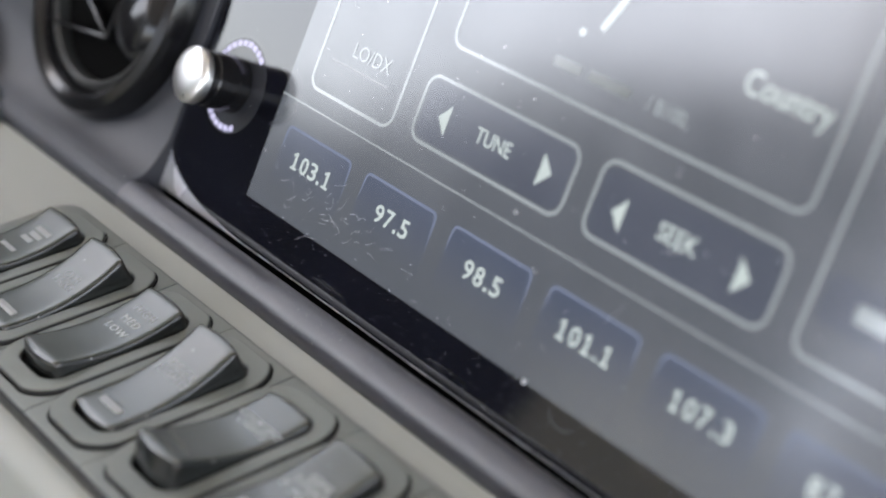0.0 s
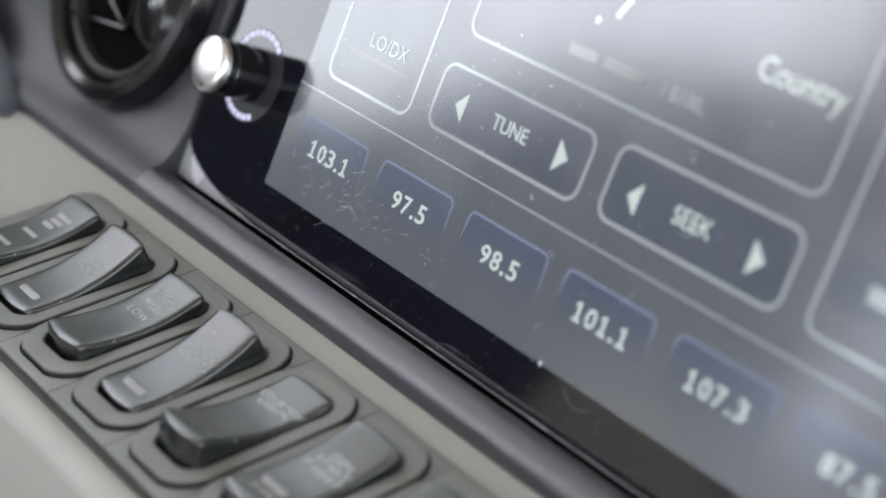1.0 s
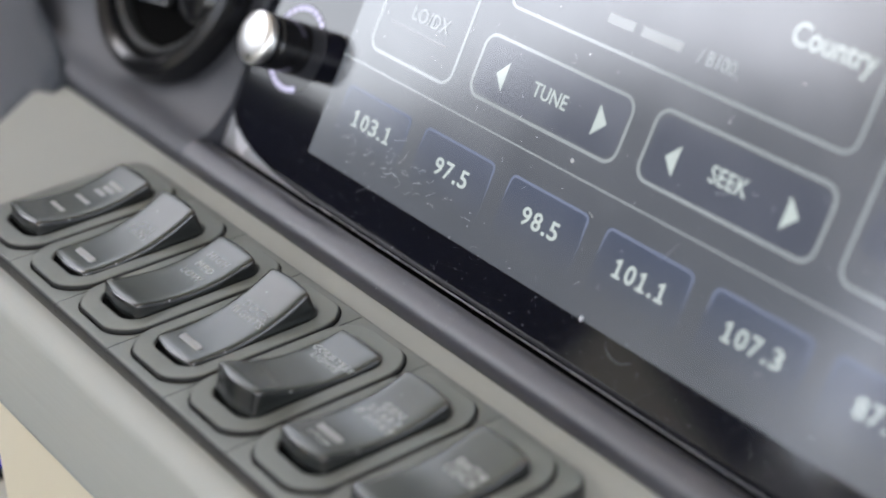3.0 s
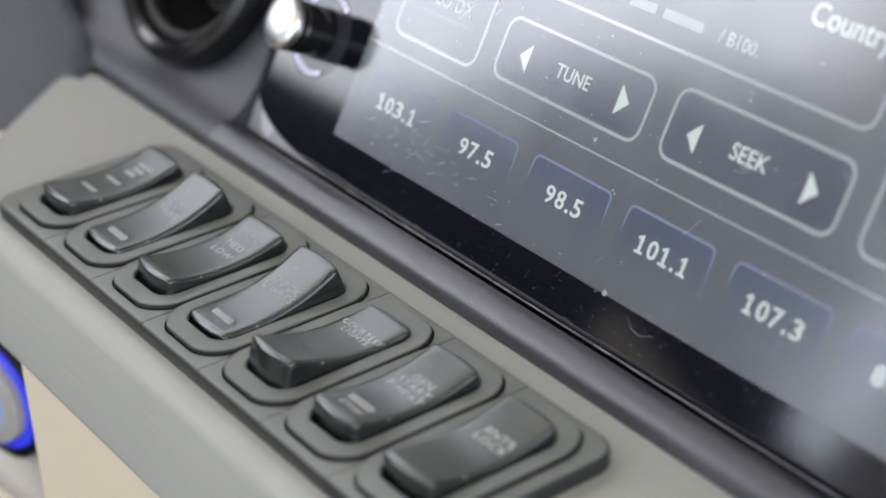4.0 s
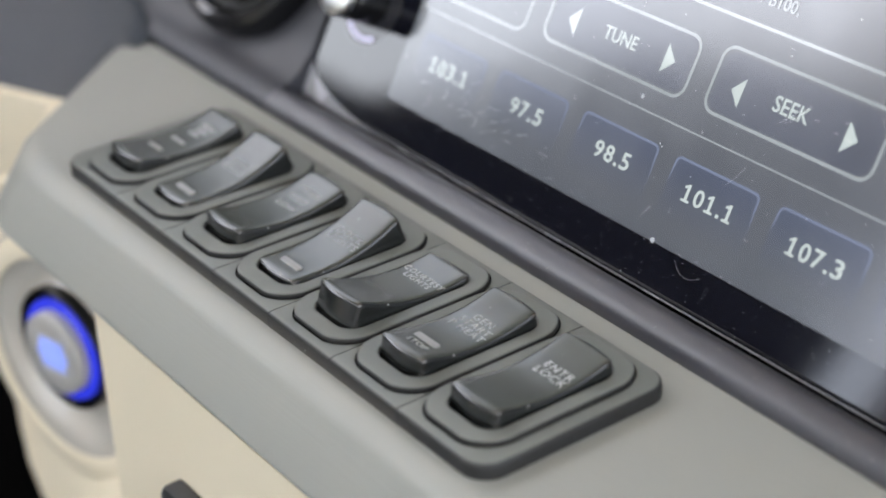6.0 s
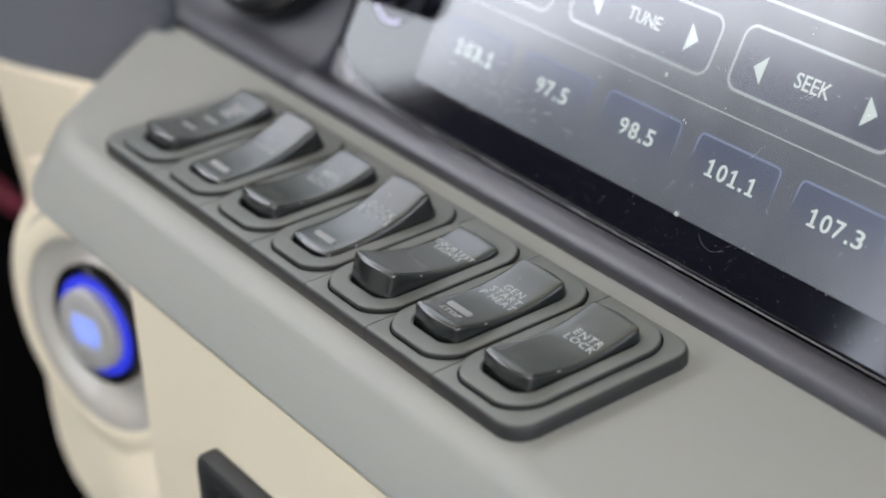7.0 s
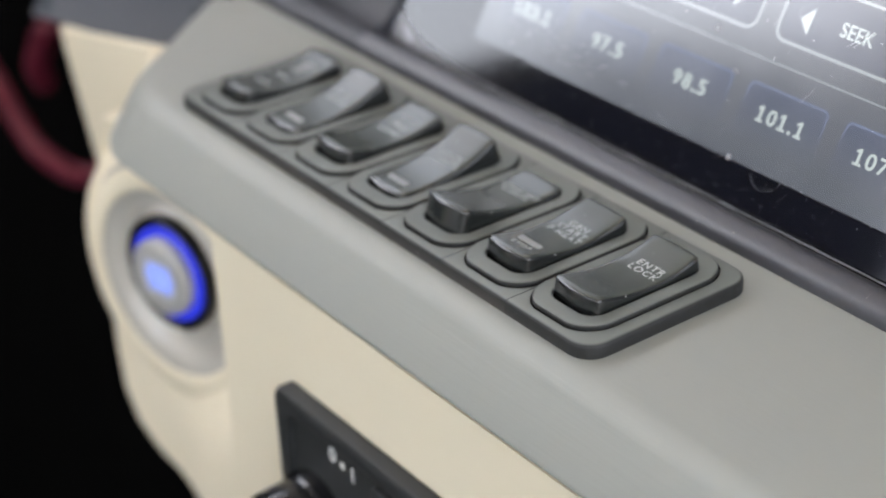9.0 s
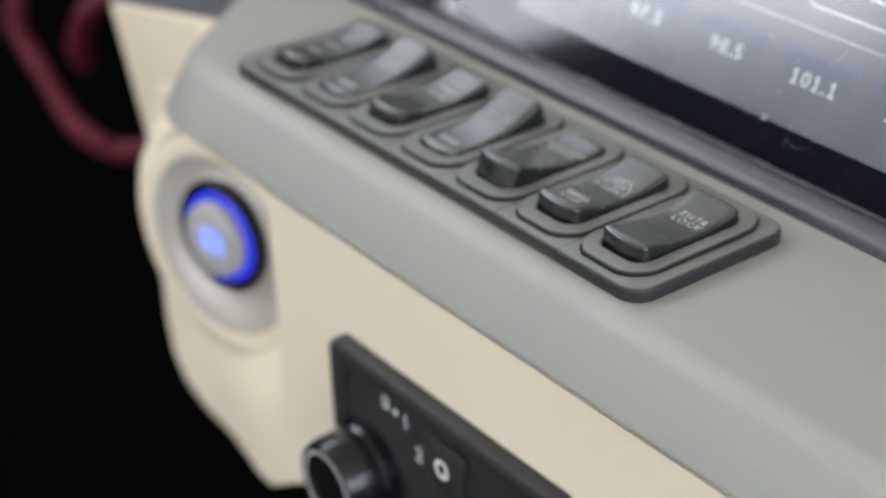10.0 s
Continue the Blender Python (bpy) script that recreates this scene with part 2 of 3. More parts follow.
# ---------------------------------------------------------------- cabin: plain walls, openings with daylight
def wall(name, outline, lift, mat, label):
    """Metres from the dashboard's origin at floor height."""
    ob = part(name, prism(outline, lift), mat, None, scale=1.0)
    return tagged(ob, label, "wall", kind="structure")


XL, XR, YF, YB, TOP = -0.90, 1.5, 1.0, -2.6, 2.05
g = part("ground", block(-400, 400, -400, 400, -0.95, -0.75), GROUND, scale=1.0)
tagged(g, "pale concrete ground outside the vehicle", "ground", kind="structure")
f = part("floor", block(XL - 0.08, XR + 0.08, YB - 0.08, YF + 0.08, -0.06, 0.0), DEEP_SHADE, scale=1.0)
tagged(f, "cabin floor in the shade-black colour", "floor", kind="structure")
c = part("ceiling", block(XL - 0.08, XR + 0.08, YB - 0.08, YF + 0.08, TOP, TOP + 0.06), WALL, scale=1.0)
tagged(c, "pale lined cabin ceiling", "ceiling", kind="structure")
# side wall: a slanted side window whose rear edge rises backwards, and a smaller one behind it
LOW = [(YF, H + 0.20), (-0.52, H + 0.20), (-0.68, H + 0.255), (-0.76, H + 0.36), (-0.83, H + 0.46), (-0.97, H + 0.59), (-1.18, H + 0.735), (-1.18, H + 0.98), (YF, H + 0.98)]
SILL = [(YF, 0)] + LOW[:7] + [(-1.45, H + 0.735), (-1.45, 0)]
wall("wall_west", [(XL, y, z) for y, z in SILL], (-0.06, 0, 0), SEATING, "dark lined side wall under the window")
wall("wall_west_top", [(XL, YF, H + 0.98), (XL, YB, H + 0.98), (XL, YB, TOP), (XL, YF, TOP)], (-0.06, 0, 0), WALL, "pale lining over the side window")
wall("wall_west_pillar", [(XL, -1.18, H + 0.735), (XL, -1.45, H + 0.735), (XL, -1.45, H + 0.98), (XL, -1.18, H + 0.98)], (-0.06, 0, 0), WALL, "pale pillar between the side windows")
# added board, out of view: keeps low window light off the fascia's left end
wall("wall_west_blocker", [(XL, YF, H + 0.20), (XL, -0.42, H + 0.20), (XL, -0.40, H + 0.50), (XL, 0.25, H + 0.64), (XL, YF, H + 0.68)], (-0.06, 0, 0), SEATING, "unseen dark board added to block low light from the side window")
wall("wall_west_rear", [(XL, -1.45, 0), (XL, YB, 0), (XL, YB, H + 0.42), (XL, -1.45, H + 0.42)], (-0.06, 0, 0), WALL, "pale side wall under the rear window")
wall("wall_west_end", [(XL, -1.66, H + 0.42), (XL, YB, H + 0.42), (XL, YB, H + 0.98), (XL, -1.66, H + 0.98)], (-0.06, 0, 0), WALL, "pale side wall behind the window")
wall("wall_west_panel", [(XL, -1.07, H - 0.5), (XL, -1.44, H - 0.5), (XL, -1.44, H + 0.33), (XL, -1.07, H + 0.33)], (0.012, 0, 0), CREAM, "cream panel on the side wall")
# rear and right openings are unseen, added to brighten the dash front
wall("wall_south", [(XL, YB, 0), (XR, YB, 0), (XR, YB, H + 0.1), (XL, YB, H + 0.1)], (0, -0.06, 0), WALL, "pale rear wall of the cabin under an added opening")
wall("wall_south_top", [(XL, YB, H + 1.0), (XR, YB, H + 1.0), (XR, YB, TOP), (XL, YB, TOP)], (0, -0.06, 0), WALL, "pale lining over the added rear opening")
wall("wall_east", [(XR, YF, 0), (XR, YB, 0), (XR, YB, H + 0.15), (XR, YF, H + 0.15)], (0.06, 0, 0), WALL, "pale side wall under an added opening")
wall("wall_east_top", [(XR, YF, H + 0.98), (XR, YB, H + 0.98), (XR, YB, TOP), (XR, YF, TOP)], (0.06, 0, 0), WALL, "pale lining over the side window")
wall("wall_east_rear", [(XR, -1.5, H + 0.15), (XR, YB, H + 0.15), (XR, YB, H + 0.98), (XR, -1.5, H + 0.98)], (0.06, 0, 0), WALL, "pale side wall behind the window")
wall("wall_north", [(XL, YF, 0), (XR, YF, 0), (XR, YF, H + 0.25), (XL, YF, H + 0.25)], (0, 0.06, 0), SEATING, "dark bulkhead under the windscreen")
wall("wall_north_top", [(XL, YF, H + 1.0), (XR, YF, H + 1.0), (XR, YF, TOP), (XL, YF, TOP)], (0, 0.06, 0), WALL, "pale lining over the windscreen")

# ---------------------------------------------------------------- dashboard structure
TH = radians(60.948)
Y0 = 65.88
SN = Vector((0, -math.sin(TH), math.cos(TH)))
STURN = facing(SN)

# sage fascia: plan outline with an oblique end, soft front and end edges
fascia = thing("dash_fascia", "satin sage-grey painted dash fascia with a rounded front edge", "dash fascia", 0, 0, -4)
bm = bmesh.new()
foot_ = [bm.verts.new(p) for p in ((330, 52.5, -19.2), (-133, 52.5, -19.2), (-79, -20.6, -19.2), (330, -20.6, -19.2))]
head_ = [bm.verts.new(p) for p in ((330, 52.5, 0), (-126, 52.5, 0), (-73, -10.5, 0), (330, -10.5, 0))]
bm.faces.new(foot_)
bm.faces.new(head_)
for i in range(4):
    bm.faces.new((foot_[i], foot_[(i + 1) % 4], head_[(i + 1) % 4], head_[i]))
bmesh.ops.recalc_face_normals(bm, faces=bm.faces)
corner = [e for e in bm.edges if {foot_[2], head_[2]} == set(e.verts)]
bmesh.ops.bevel(bm, geom=corner, offset=15, segments=7, profile=0.5, affect="EDGES")
bevelled(bm, 4.2, 7, lambda e: all(v.co.z > -0.1 for v in e.verts) and any(v.co.y < 50 for v in e.verts) and any(v.co.x < 320 for v in e.verts), 15)
bevelled(bm, 2.2, 4, lambda e: all(v.co.z < -19 for v in e.verts) and all(v.co.y < 50 for v in e.verts), 40)
part("cover", bm, SAGE, fascia)

# charcoal surround: roll under the display, sloped panel beside it
surround = thing("display_surround", "charcoal textured plastic surround of the display and vent", "dash panel")
roll = [(52.6, -9), (52.6, -4.2)]
roll += [(57.9 - 5.3 * math.cos(radians(a)), -4.2 + 5.4 * math.sin(radians(a))) for a in range(15, 150, 12)]
roll += [(62.8, -3.5), (62.9, -9)]
part("roll", prism([(-290, y, z) for y, z in roll], (623, 0, 0)), ROLL, surround, smooth=50)


def on_screen(x, s, o=0.0):
    return (x, Y0 + s * math.cos(TH) - o * math.sin(TH), s * math.sin(TH) + o * math.cos(TH))


OFF = 1.3
side = [(52.6, -6), (52.6, -4.2)] + [(57.9 - 5.3 * math.cos(radians(a)), -4.15 + 5.4 * math.sin(radians(a))) for a in range(15, 91, 15)] + [(60.4, 1.5), (62.3, 2.3), (64.1, 3.5), (65.7, 5.1)] + [on_screen(0, s, OFF)[1:] for s in (9, 16, 30, 60, 110)]
back = [on_screen(0, s, OFF - 9)[1:] for s in (110, 0)]
bm = prism([(-290, y, z) for y, z in side + back], (241.6, 0, 0))
bevelled(bm, 1.8, 4, lambda e: all(v.co.x > -49.5 for v in e.verts) and all(v.co.z > 1.0 for v in e.verts) and all(v.co.y < on_screen(0, v.co.z / math.sin(TH), 0)[1] + 1 for v in e.verts))
part("side_panel", bm, DARK, surround, smooth=50)
bm = bmesh.new()
grid = []
for i in range(9):
    a = i / 8
    lo = Vector((-106, 24, -14)).lerp(Vector((-184, 10, -19)), a)
    hi = Vector((-112, 55, -1)).lerp(Vector((-225, 76, 40)), a)
    row = [lo + Vector((0, 1, -3))] + [lo.lerp(hi, b / 8) + Vector((0, 0, 2.2 * math.sin(math.pi * min(1, b / 3) / 2) - 2.2)) for b in range(9)]
    grid.append([bm.verts.new(p) for p in row])
for a, b in zip(grid, grid[1:]):
    for i in range(9):
        bm.faces.new((a[i], a[i + 1], b[i + 1], b[i]))
bmesh.ops.solidify(bm, geom=bm.faces, thickness=2.5)
part("wing", bm, LIT_CHARCOAL, surround, "charcoal soft plastic end panel painted paler for window light", smooth=60)

grit = []
rng = random.Random(9)
for k in range(220):
    a, x, r = radians(rng.uniform(25, 140)), rng.uniform(-60, 200), rng.choice((0.05, 0.06, 0.09))
    y, z = 57.9 - 5.35 * math.cos(a), -4.2 + 5.45 * math.sin(a)
    grit.append(prism([(x + r * math.cos(b), y + r * math.sin(b) * math.sin(a), z + r * math.sin(b) * math.cos(a)) for b in (0, 1.3, 2.5, 3.8, 5.1)], (0, -0.02 * math.cos(a), 0.02)))
tagged(part("dust", joined(*grit), PRINT, surround, "pale dust specks"), kind="stuff")

# ---------------------------------------------------------------- round air vent
vx, vy, vz = on_screen(-90.0, 37.6, OFF)
vent = thing("air_vent", "round gloss black air vent set in the charcoal panel", "air vent", vx, vy, vz, STURN)
part("outer_ring", turned([(36, 0), (36, 3.5), (34.5, 6.5), (32, 7.4), (30, 6.2), (29, 3), (28.6, -1)], 64, False), BLACK, vent, "thick gloss black ring")
part("inner_ring", turned([(28.6, 0.6), (28.4, 3.8), (27.2, 4.4), (26.2, 3.6), (25.8, -1)], 64, False), MATT, vent, "dark grey inner ring")
# flat black disc, coloured as the shade inside the vent
part("throat", turned([(26, 0.4), (26, 0.3), (0.1, 0.3)], 48, False), PIT_SHADE, vent)
for x0, y0, x1, y1 in ((6, -14, -25, -18), (6, -14, -20, -2), (6, -14, 9, 24)):
    d = Vector((x1 - x0, y1 - y0, 0))
    m = Matrix.Translation((x0, y0, 0)) @ Matrix.Rotation(math.atan2(d.y, d.x), 4, "Z")
    part("vane", moved(block(0, d.length, -0.6, 0.6, 0.4, 4.6, 0.4), m), BLACK, vent)
part("hub", moved(turned([(11, 0.4), (11, 3), (9, 5.2), (5, 6.2), (0.1, 6.6)], 32, False), Matrix.Translation((17, -5, 0))), BLACK, vent)

# ---------------------------------------------------------------- touch display
sx, sy, sz = on_screen(0, 0)
screen_ = thing("touch_display", "glossy black touch display showing a radio page, dusty and scratched", "display", sx, sy, sz, STURN)
# pale glass edge, bared wide at the corner to imitate a bright reflection
part("rim", prism([(x, y, -8) for x, y in ((-49.5, -2.5), (330, -2.5), (330, 150), (-49.5, 150))], (0, 0, 7.6), 0.3, 2), RIM_GLEAM, screen_, "pale edge of the glass, its corner painted as a reflection")


def glass_outline(inset):
    """Rectangle whose lower corner is a long flat ellipse, baring the painted reflection."""
    pts = [(330 - inset, -2.0 + inset), (330 - inset, 150 - inset), (-48.6 + inset, 150 - inset)]
    for k in range(17):
        a = radians(180 + 90 * k / 16)
        pts.append((-8 + (40.6 - inset) * math.cos(a), 9.0 + (11.0 - inset) * math.sin(a)))
    return pts


rings = [[(x, y, h) for x, y in glass_outline(inset)] for inset, h in ((0.0, -7), (0.0, -0.25), (0.15, -0.1), (0.4, 0.0))]
part("cover_glass", ring_solid(rings, True), GLASS, screen_, "black cover glass", smooth=20)
lcd = part("display_panel", block(-13.5, 300, 8.2, 140, 0.02, 0.06), LCD, screen_, "dim lit display area")


def graphic(name, bm, mat, parent=lcd, label=""):
    return part(name, bm, mat, parent, label)


def box_outline(x0, x1, y0, y1, r, w, z=0.10):
    a, b = rounded(x0, x1, y0, y1, r), rounded(x0 + w, x1 - w, y0 + w, y1 - w, max(0.3, r - w))
    return ring_solid([[(*p, z) for p in a], [(*p, z + 0.02) for p in a], [(*p, z + 0.02) for p in b], [(*p, z) for p in b]])


def open_outline(x0, x1, y0, y1, r, w, low, z=0.10):
    """The upper part of a rounded frame; its two sides taper out towards low."""
    a, b = rounded(x0, x1, y0, y1, r), rounded(x0 + w, x1 - w, y0 + w, y1 - w, max(0.3, r - w))
    n = len(a) // 2
    out, inn = [(a[0][0], low)] + a[:n] + [(a[n - 1][0], low + 2)], [(a[0][0], low)] + b[:n] + [(a[n - 1][0], low + 2)]
    bm = bmesh.new()
    vs = [(bm.verts.new((*p, z)), bm.verts.new((*q, z))) for p, q in zip(out, inn)]
    for p, q in zip(vs, vs[1:]):
        bm.faces.new([v for v in (p[0], q[0], q[1], p[1])])
    bmesh.ops.solidify(bm, geom=bm.faces, thickness=0.02)
    return bm


def arrow(x, y, w, h, z=0.12):
    return prism([(x, y - h / 2, z), (x, y + h / 2, z), (x + w, y, z)] if w > 0 else [(x, y - h / 2, z), (x + w, y, z), (x, y + h / 2, z)], (0, 0, 0.03))


def write(text, x, y, h, mat=INK, name="lettering", bold=0.0, wide=1.0):
    bm = moved(lettering(text, h, bold=bold), Matrix.Translation((x, y, 0.14)) @ Matrix.Diagonal((wide, 1, 1, 1)))
    return graphic(name, bm, mat)


def number(text, h):
    """Digits set one by one; the figure one gets its flag and foot."""
    step, dot = 0.89 * h, 0.46 * h
    wide = sum(dot if ch == "." else step for ch in text)
    x, out_ = -wide / 2, []
    for ch in text:
        adv = dot if ch == "." else step
        cx = x + adv / 2
        if ch == "1":
            t = 0.19 * h
            out_.append(block(cx - t / 2, cx + t / 2, -h / 2, h / 2, 0, 0.04))
            out_.append(block(cx - 0.30 * h, cx + 0.30 * h, -h / 2, -h / 2 + 0.14 * h, 0.005, 0.043))
            out_.append(prism([(cx + t / 2, h / 2, 0.002), (cx - 0.30 * h, 0.36 * h, 0.002), (cx - 0.30 * h, 0.21 * h, 0.002), (cx + t / 2, 0.36 * h, 0.002)], (0, 0, 0.04)))
        elif ch == ".":
            out_.append(block(cx - 0.11 * h, cx + 0.11 * h, -h / 2, -h / 2 + 0.2 * h, 0, 0.04))
        else:
            b = lettering(ch, h, bold=0.07)
            lo_, hi_ = min(v.co.y for v in b.verts), max(v.co.y for v in b.verts)
            l_, r_ = min(v.co.x for v in b.verts), max(v.co.x for v in b.verts)
            for v in b.verts:
                v.co.x = cx + (v.co.x - (l_ + r_) / 2) * 0.70 * h / (r_ - l_)
                v.co.y = (v.co.y - (lo_ + hi_) / 2) * h / (hi_ - lo_)
            out_.append(b)
        x += adv
    return joined(*out_)


for x0, x1, y0, y1, name in ((-6, 25.6, 37.6, 70, "local_button_outline"), (31.6, 80.6, 38.6, 53.6, "tune_button_outline"), (86.4, 134.6, 38.8, 54.6, "seek_button_outline"),
                             (34, 134, 60.0, 110, "info_box_outline"), (140.4, 230, 38.8, 110, "side_box_outline")):
    graphic(name, box_outline(x0, x1, y0, y1, 3.6, 0.74), LINE)
for x0, x1 in ((31.9, 80.3), (86.7, 134.3)):
    graphic("button_face", prism([(*p, 0.075) for p in rounded(x0 + 0.9, x1 - 0.9, 39.8, 53.2, 3)], (0, 0, 0.015)), FACE)
graphic("button_face", prism([(*p, 0.075) for p in rounded(142.6, 172, 45.6, 54.4, 2)], (0, 0, 0.015)), FACE)
graphic("text_bar", block(150, 164, 48.2, 51.4, 0.1, 0.13), LINE)
graphic("separator_line", block(-13.5, 300, 33.4, 33.75, 0.1, 0.12), LINE)
for x in (41.8, 95.7):
    graphic("arrow", arrow(x, 45.6, -3.2, 6.6), INK)
for x in (71.2, 124.6):
    graphic("arrow", arrow(x, 46.0, 3.5, 6.8), INK)
write("TUNE", 56.6, 46.0, 3.2, bold=0.03, wide=0.95)
write("SEEK", 109.6, 46.4, 3.5, bold=0.05, wide=0.95)
write("LO/DX", 12, 49.6, 3.4, LINE, wide=0.95)
graphic("button_rule", block(-1, 20, 45.6, 45.9, 0.1, 0.12), GHOST)
write("Country", 120.4, 77.0, 4.6, bold=0.05, wide=0.92)
for x0, x1 in ((64.0, 72.0), (74.2, 86.0)):
    graphic("text_bar", block(x0, x1, 65.2, 67.3, 0.1, 0.13, 0.0), SMALL)
write("/ B100,", 96.2, 66.2, 2.9, LINE, bold=0.02, wide=0.95)
write(".", 68.5, 76.2, 8, bold=0.1)
write("7", 74.5, 79.0, 9, bold=0.1)
for i, text in enumerate(("103.1", "97.5", "98.5", "101.1", "107.3", "87.5", None, None)):
    x = 5.6 + 31.0 * i
    tab = graphic("preset_button", prism([(*p, 0.075) for p in rounded(x - 13, x + 12.6, 10.4, 28.0, 1.6)], (0, 0, 0.015)), TAB)
    part("rim", open_outline(x - 13, x + 12.6, 10.4, 28.0, 1.8, 0.62, 19.0), TAB_EDGE, tab, "pale blue upper rim")
    if text:
        bm = moved(number(text, 4.0), Matrix.Translation((x, 21.2, 0.14)))
        part("frequency", bm, INK, tab)
    else:
        part("text_bar", moved(block(-7, 7, -1.9, 1.9, 0, 0.03, 0.0), Matrix.Translation((x, 21.3, 0.12))), LINE, tab)

part("gap_shade", block(-49, 330, -9, -2.6, -7.5, -6.0), PIT_SHADE, screen_, "black strip painted as the shade in the gap under the glass")

# fine scratches and dust on the cover glass
rng = random.Random(4)


def hairline(x, y, ang, length, bend, w=0.07):
    pts = [(x + math.cos(ang + bend * u) * length * (u - 0.5), y + math.sin(ang + bend * u) * length * (u - 0.5)) for u in (k / 8 for k in range(9))]
    bm = bmesh.new()
    vs = [(bm.verts.new((p[0], p[1] - w / 2, 0.2)), bm.verts.new((p[0], p[1] + w / 2, 0.2))) for p in pts]
    for a, b in zip(vs, vs[1:]):
        bm.faces.new((a[0], b[0], b[1], a[1]))
    return bm


marks = [hairline(14 + rng.gauss(0, 13), 15.5 + rng.gauss(0, 3.2), rng.gauss(0.2, 0.5), rng.uniform(1, 4.5), rng.gauss(0, 0.7), rng.uniform(0.03, 0.08)) for _ in range(40)]
marks += [hairline(rng.uniform(-10, 140), rng.uniform(9, 60), rng.uniform(0, 3), rng.uniform(0.6, 3), rng.gauss(0, 0.8), 0.035) for _ in range(30)]
marks += [hairline(100, 4.6, -0.6, 9, 0.9, 0.05), hairline(110, 45, 0.7, 6, 0.2, 0.06), hairline(112, 46, 0.8, 7, 0.2, 0.06), hairline(103, 29, 0.9, 6, 0.2, 0.05)]
tagged(part("scuffing", joined(*marks), SCRATCH, screen_, "fine pale scratches"), kind="stuff")
motes = []
for k in range(420):
    r = rng.choice((0.04, 0.05, 0.07, 0.07, 0.10))
    x, y = rng.uniform(-44, 150), (rng.uniform(-1.2, 9) if k % 3 else rng.uniform(9, 62))
    motes.append(prism([(x + r * math.cos(a), y + r * rng.uniform(0.6, 1.2) * math.sin(a), 0.2) for a in (0, 1.2, 2.5, 3.8, 5.0)], (0, 0, 0.02)))
for x, y, r in ((69.6, 36.2, 0.5), (88.3, 8.5, 0.6)):
    motes.append(prism([(x + r * math.cos(a), y + r * math.sin(a), 0.2) for a in (k * 0.7 for k in range(9))], (0, 0, 0.02)))
tagged(part("dust", joined(*motes), SCRATCH, screen_, "pale dust specks"), kind="stuff")

# volume knob on the glass, with its light ring
kx, ky, kz = on_screen(-32, 29)
knob = thing("volume_knob", "small black rotary knob with a polished chrome cap", "knob", kx, ky, kz, STURN)
part("body", turned([(6.7, 0.3), (6.7, 8.8), (6.4, 9.2), (6.4, 9.5), (6.7, 9.8), (6.7, 11)], 40), BLACK, knob)
part("base_disc", turned([(11.6, 0.01), (11.6, 0.025), (0.1, 0.025)], 56, False), SMOKE, knob, "matt grey disc round the knob")
part("cap", turned([(6.4, 11), (6.7, 11.2), (6.8, 12.8), (6.6, 13.3), (6.1, 13.7), (5.0, 13.95), (2.5, 14.1), (0.1, 14.15)], 40), CHROME, knob, "polished chrome cap")
for i in range(4, 25):
    part("light_segment", turned([(9.6, 0.03), (9.6, 0.07), (11.0, 0.07), (11.0, 0.03)], 2, False, i * 12, 9.5), VIOLET, knob)

# ---------------------------------------------------------------- switch panel
panel = thing("switch_panel", "black plastic frame holding seven rocker switches on the fascia", "switch panel", 36, 19, -4)
for i in range(7):
    x0, x1 = -48 + 24 * i - 36, -24 + 24 * i - 36
    lx, rx_ = (x0 - 4.2 if i == 0 else x0 + 0.12), (x1 + 3.6 if i == 6 else x1 - 0.12)
    o = [(lx, -24.4), (rx_, -24.4), (rx_, 25.0), (lx, 25.0)]
    bm = prism([(x, y, 0) for x, y in o], (0, 0, 3.6))
    if i in (0, 6):
        ends = [e for e in bm.edges if abs(e.verts[0].co.z - e.verts[1].co.z) > 1 and abs(e.verts[0].co.x - (lx if i == 0 else rx_)) < 0.1]
        bmesh.ops.bevel(bm, geom=ends, offset=6, segments=6, profile=0.5, affect="EDGES")
    bevelled(bm, 1.1, 3, lambda e: all(v.co.z > 3.5 for v in e.verts) and not (all(abs(v.co.x - x0) < 0.3 for v in e.verts) and i > 0) and not (all(abs(v.co.x - x1) < 0.3 for v in e.verts) and i < 6))
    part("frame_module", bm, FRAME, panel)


def rocker_top(y):
    """Height of the concave rocker over its own length."""
    return 3.1 + (2.4 if y > 0 else 2.0) * (abs(y) / 14.0) ** 2.0


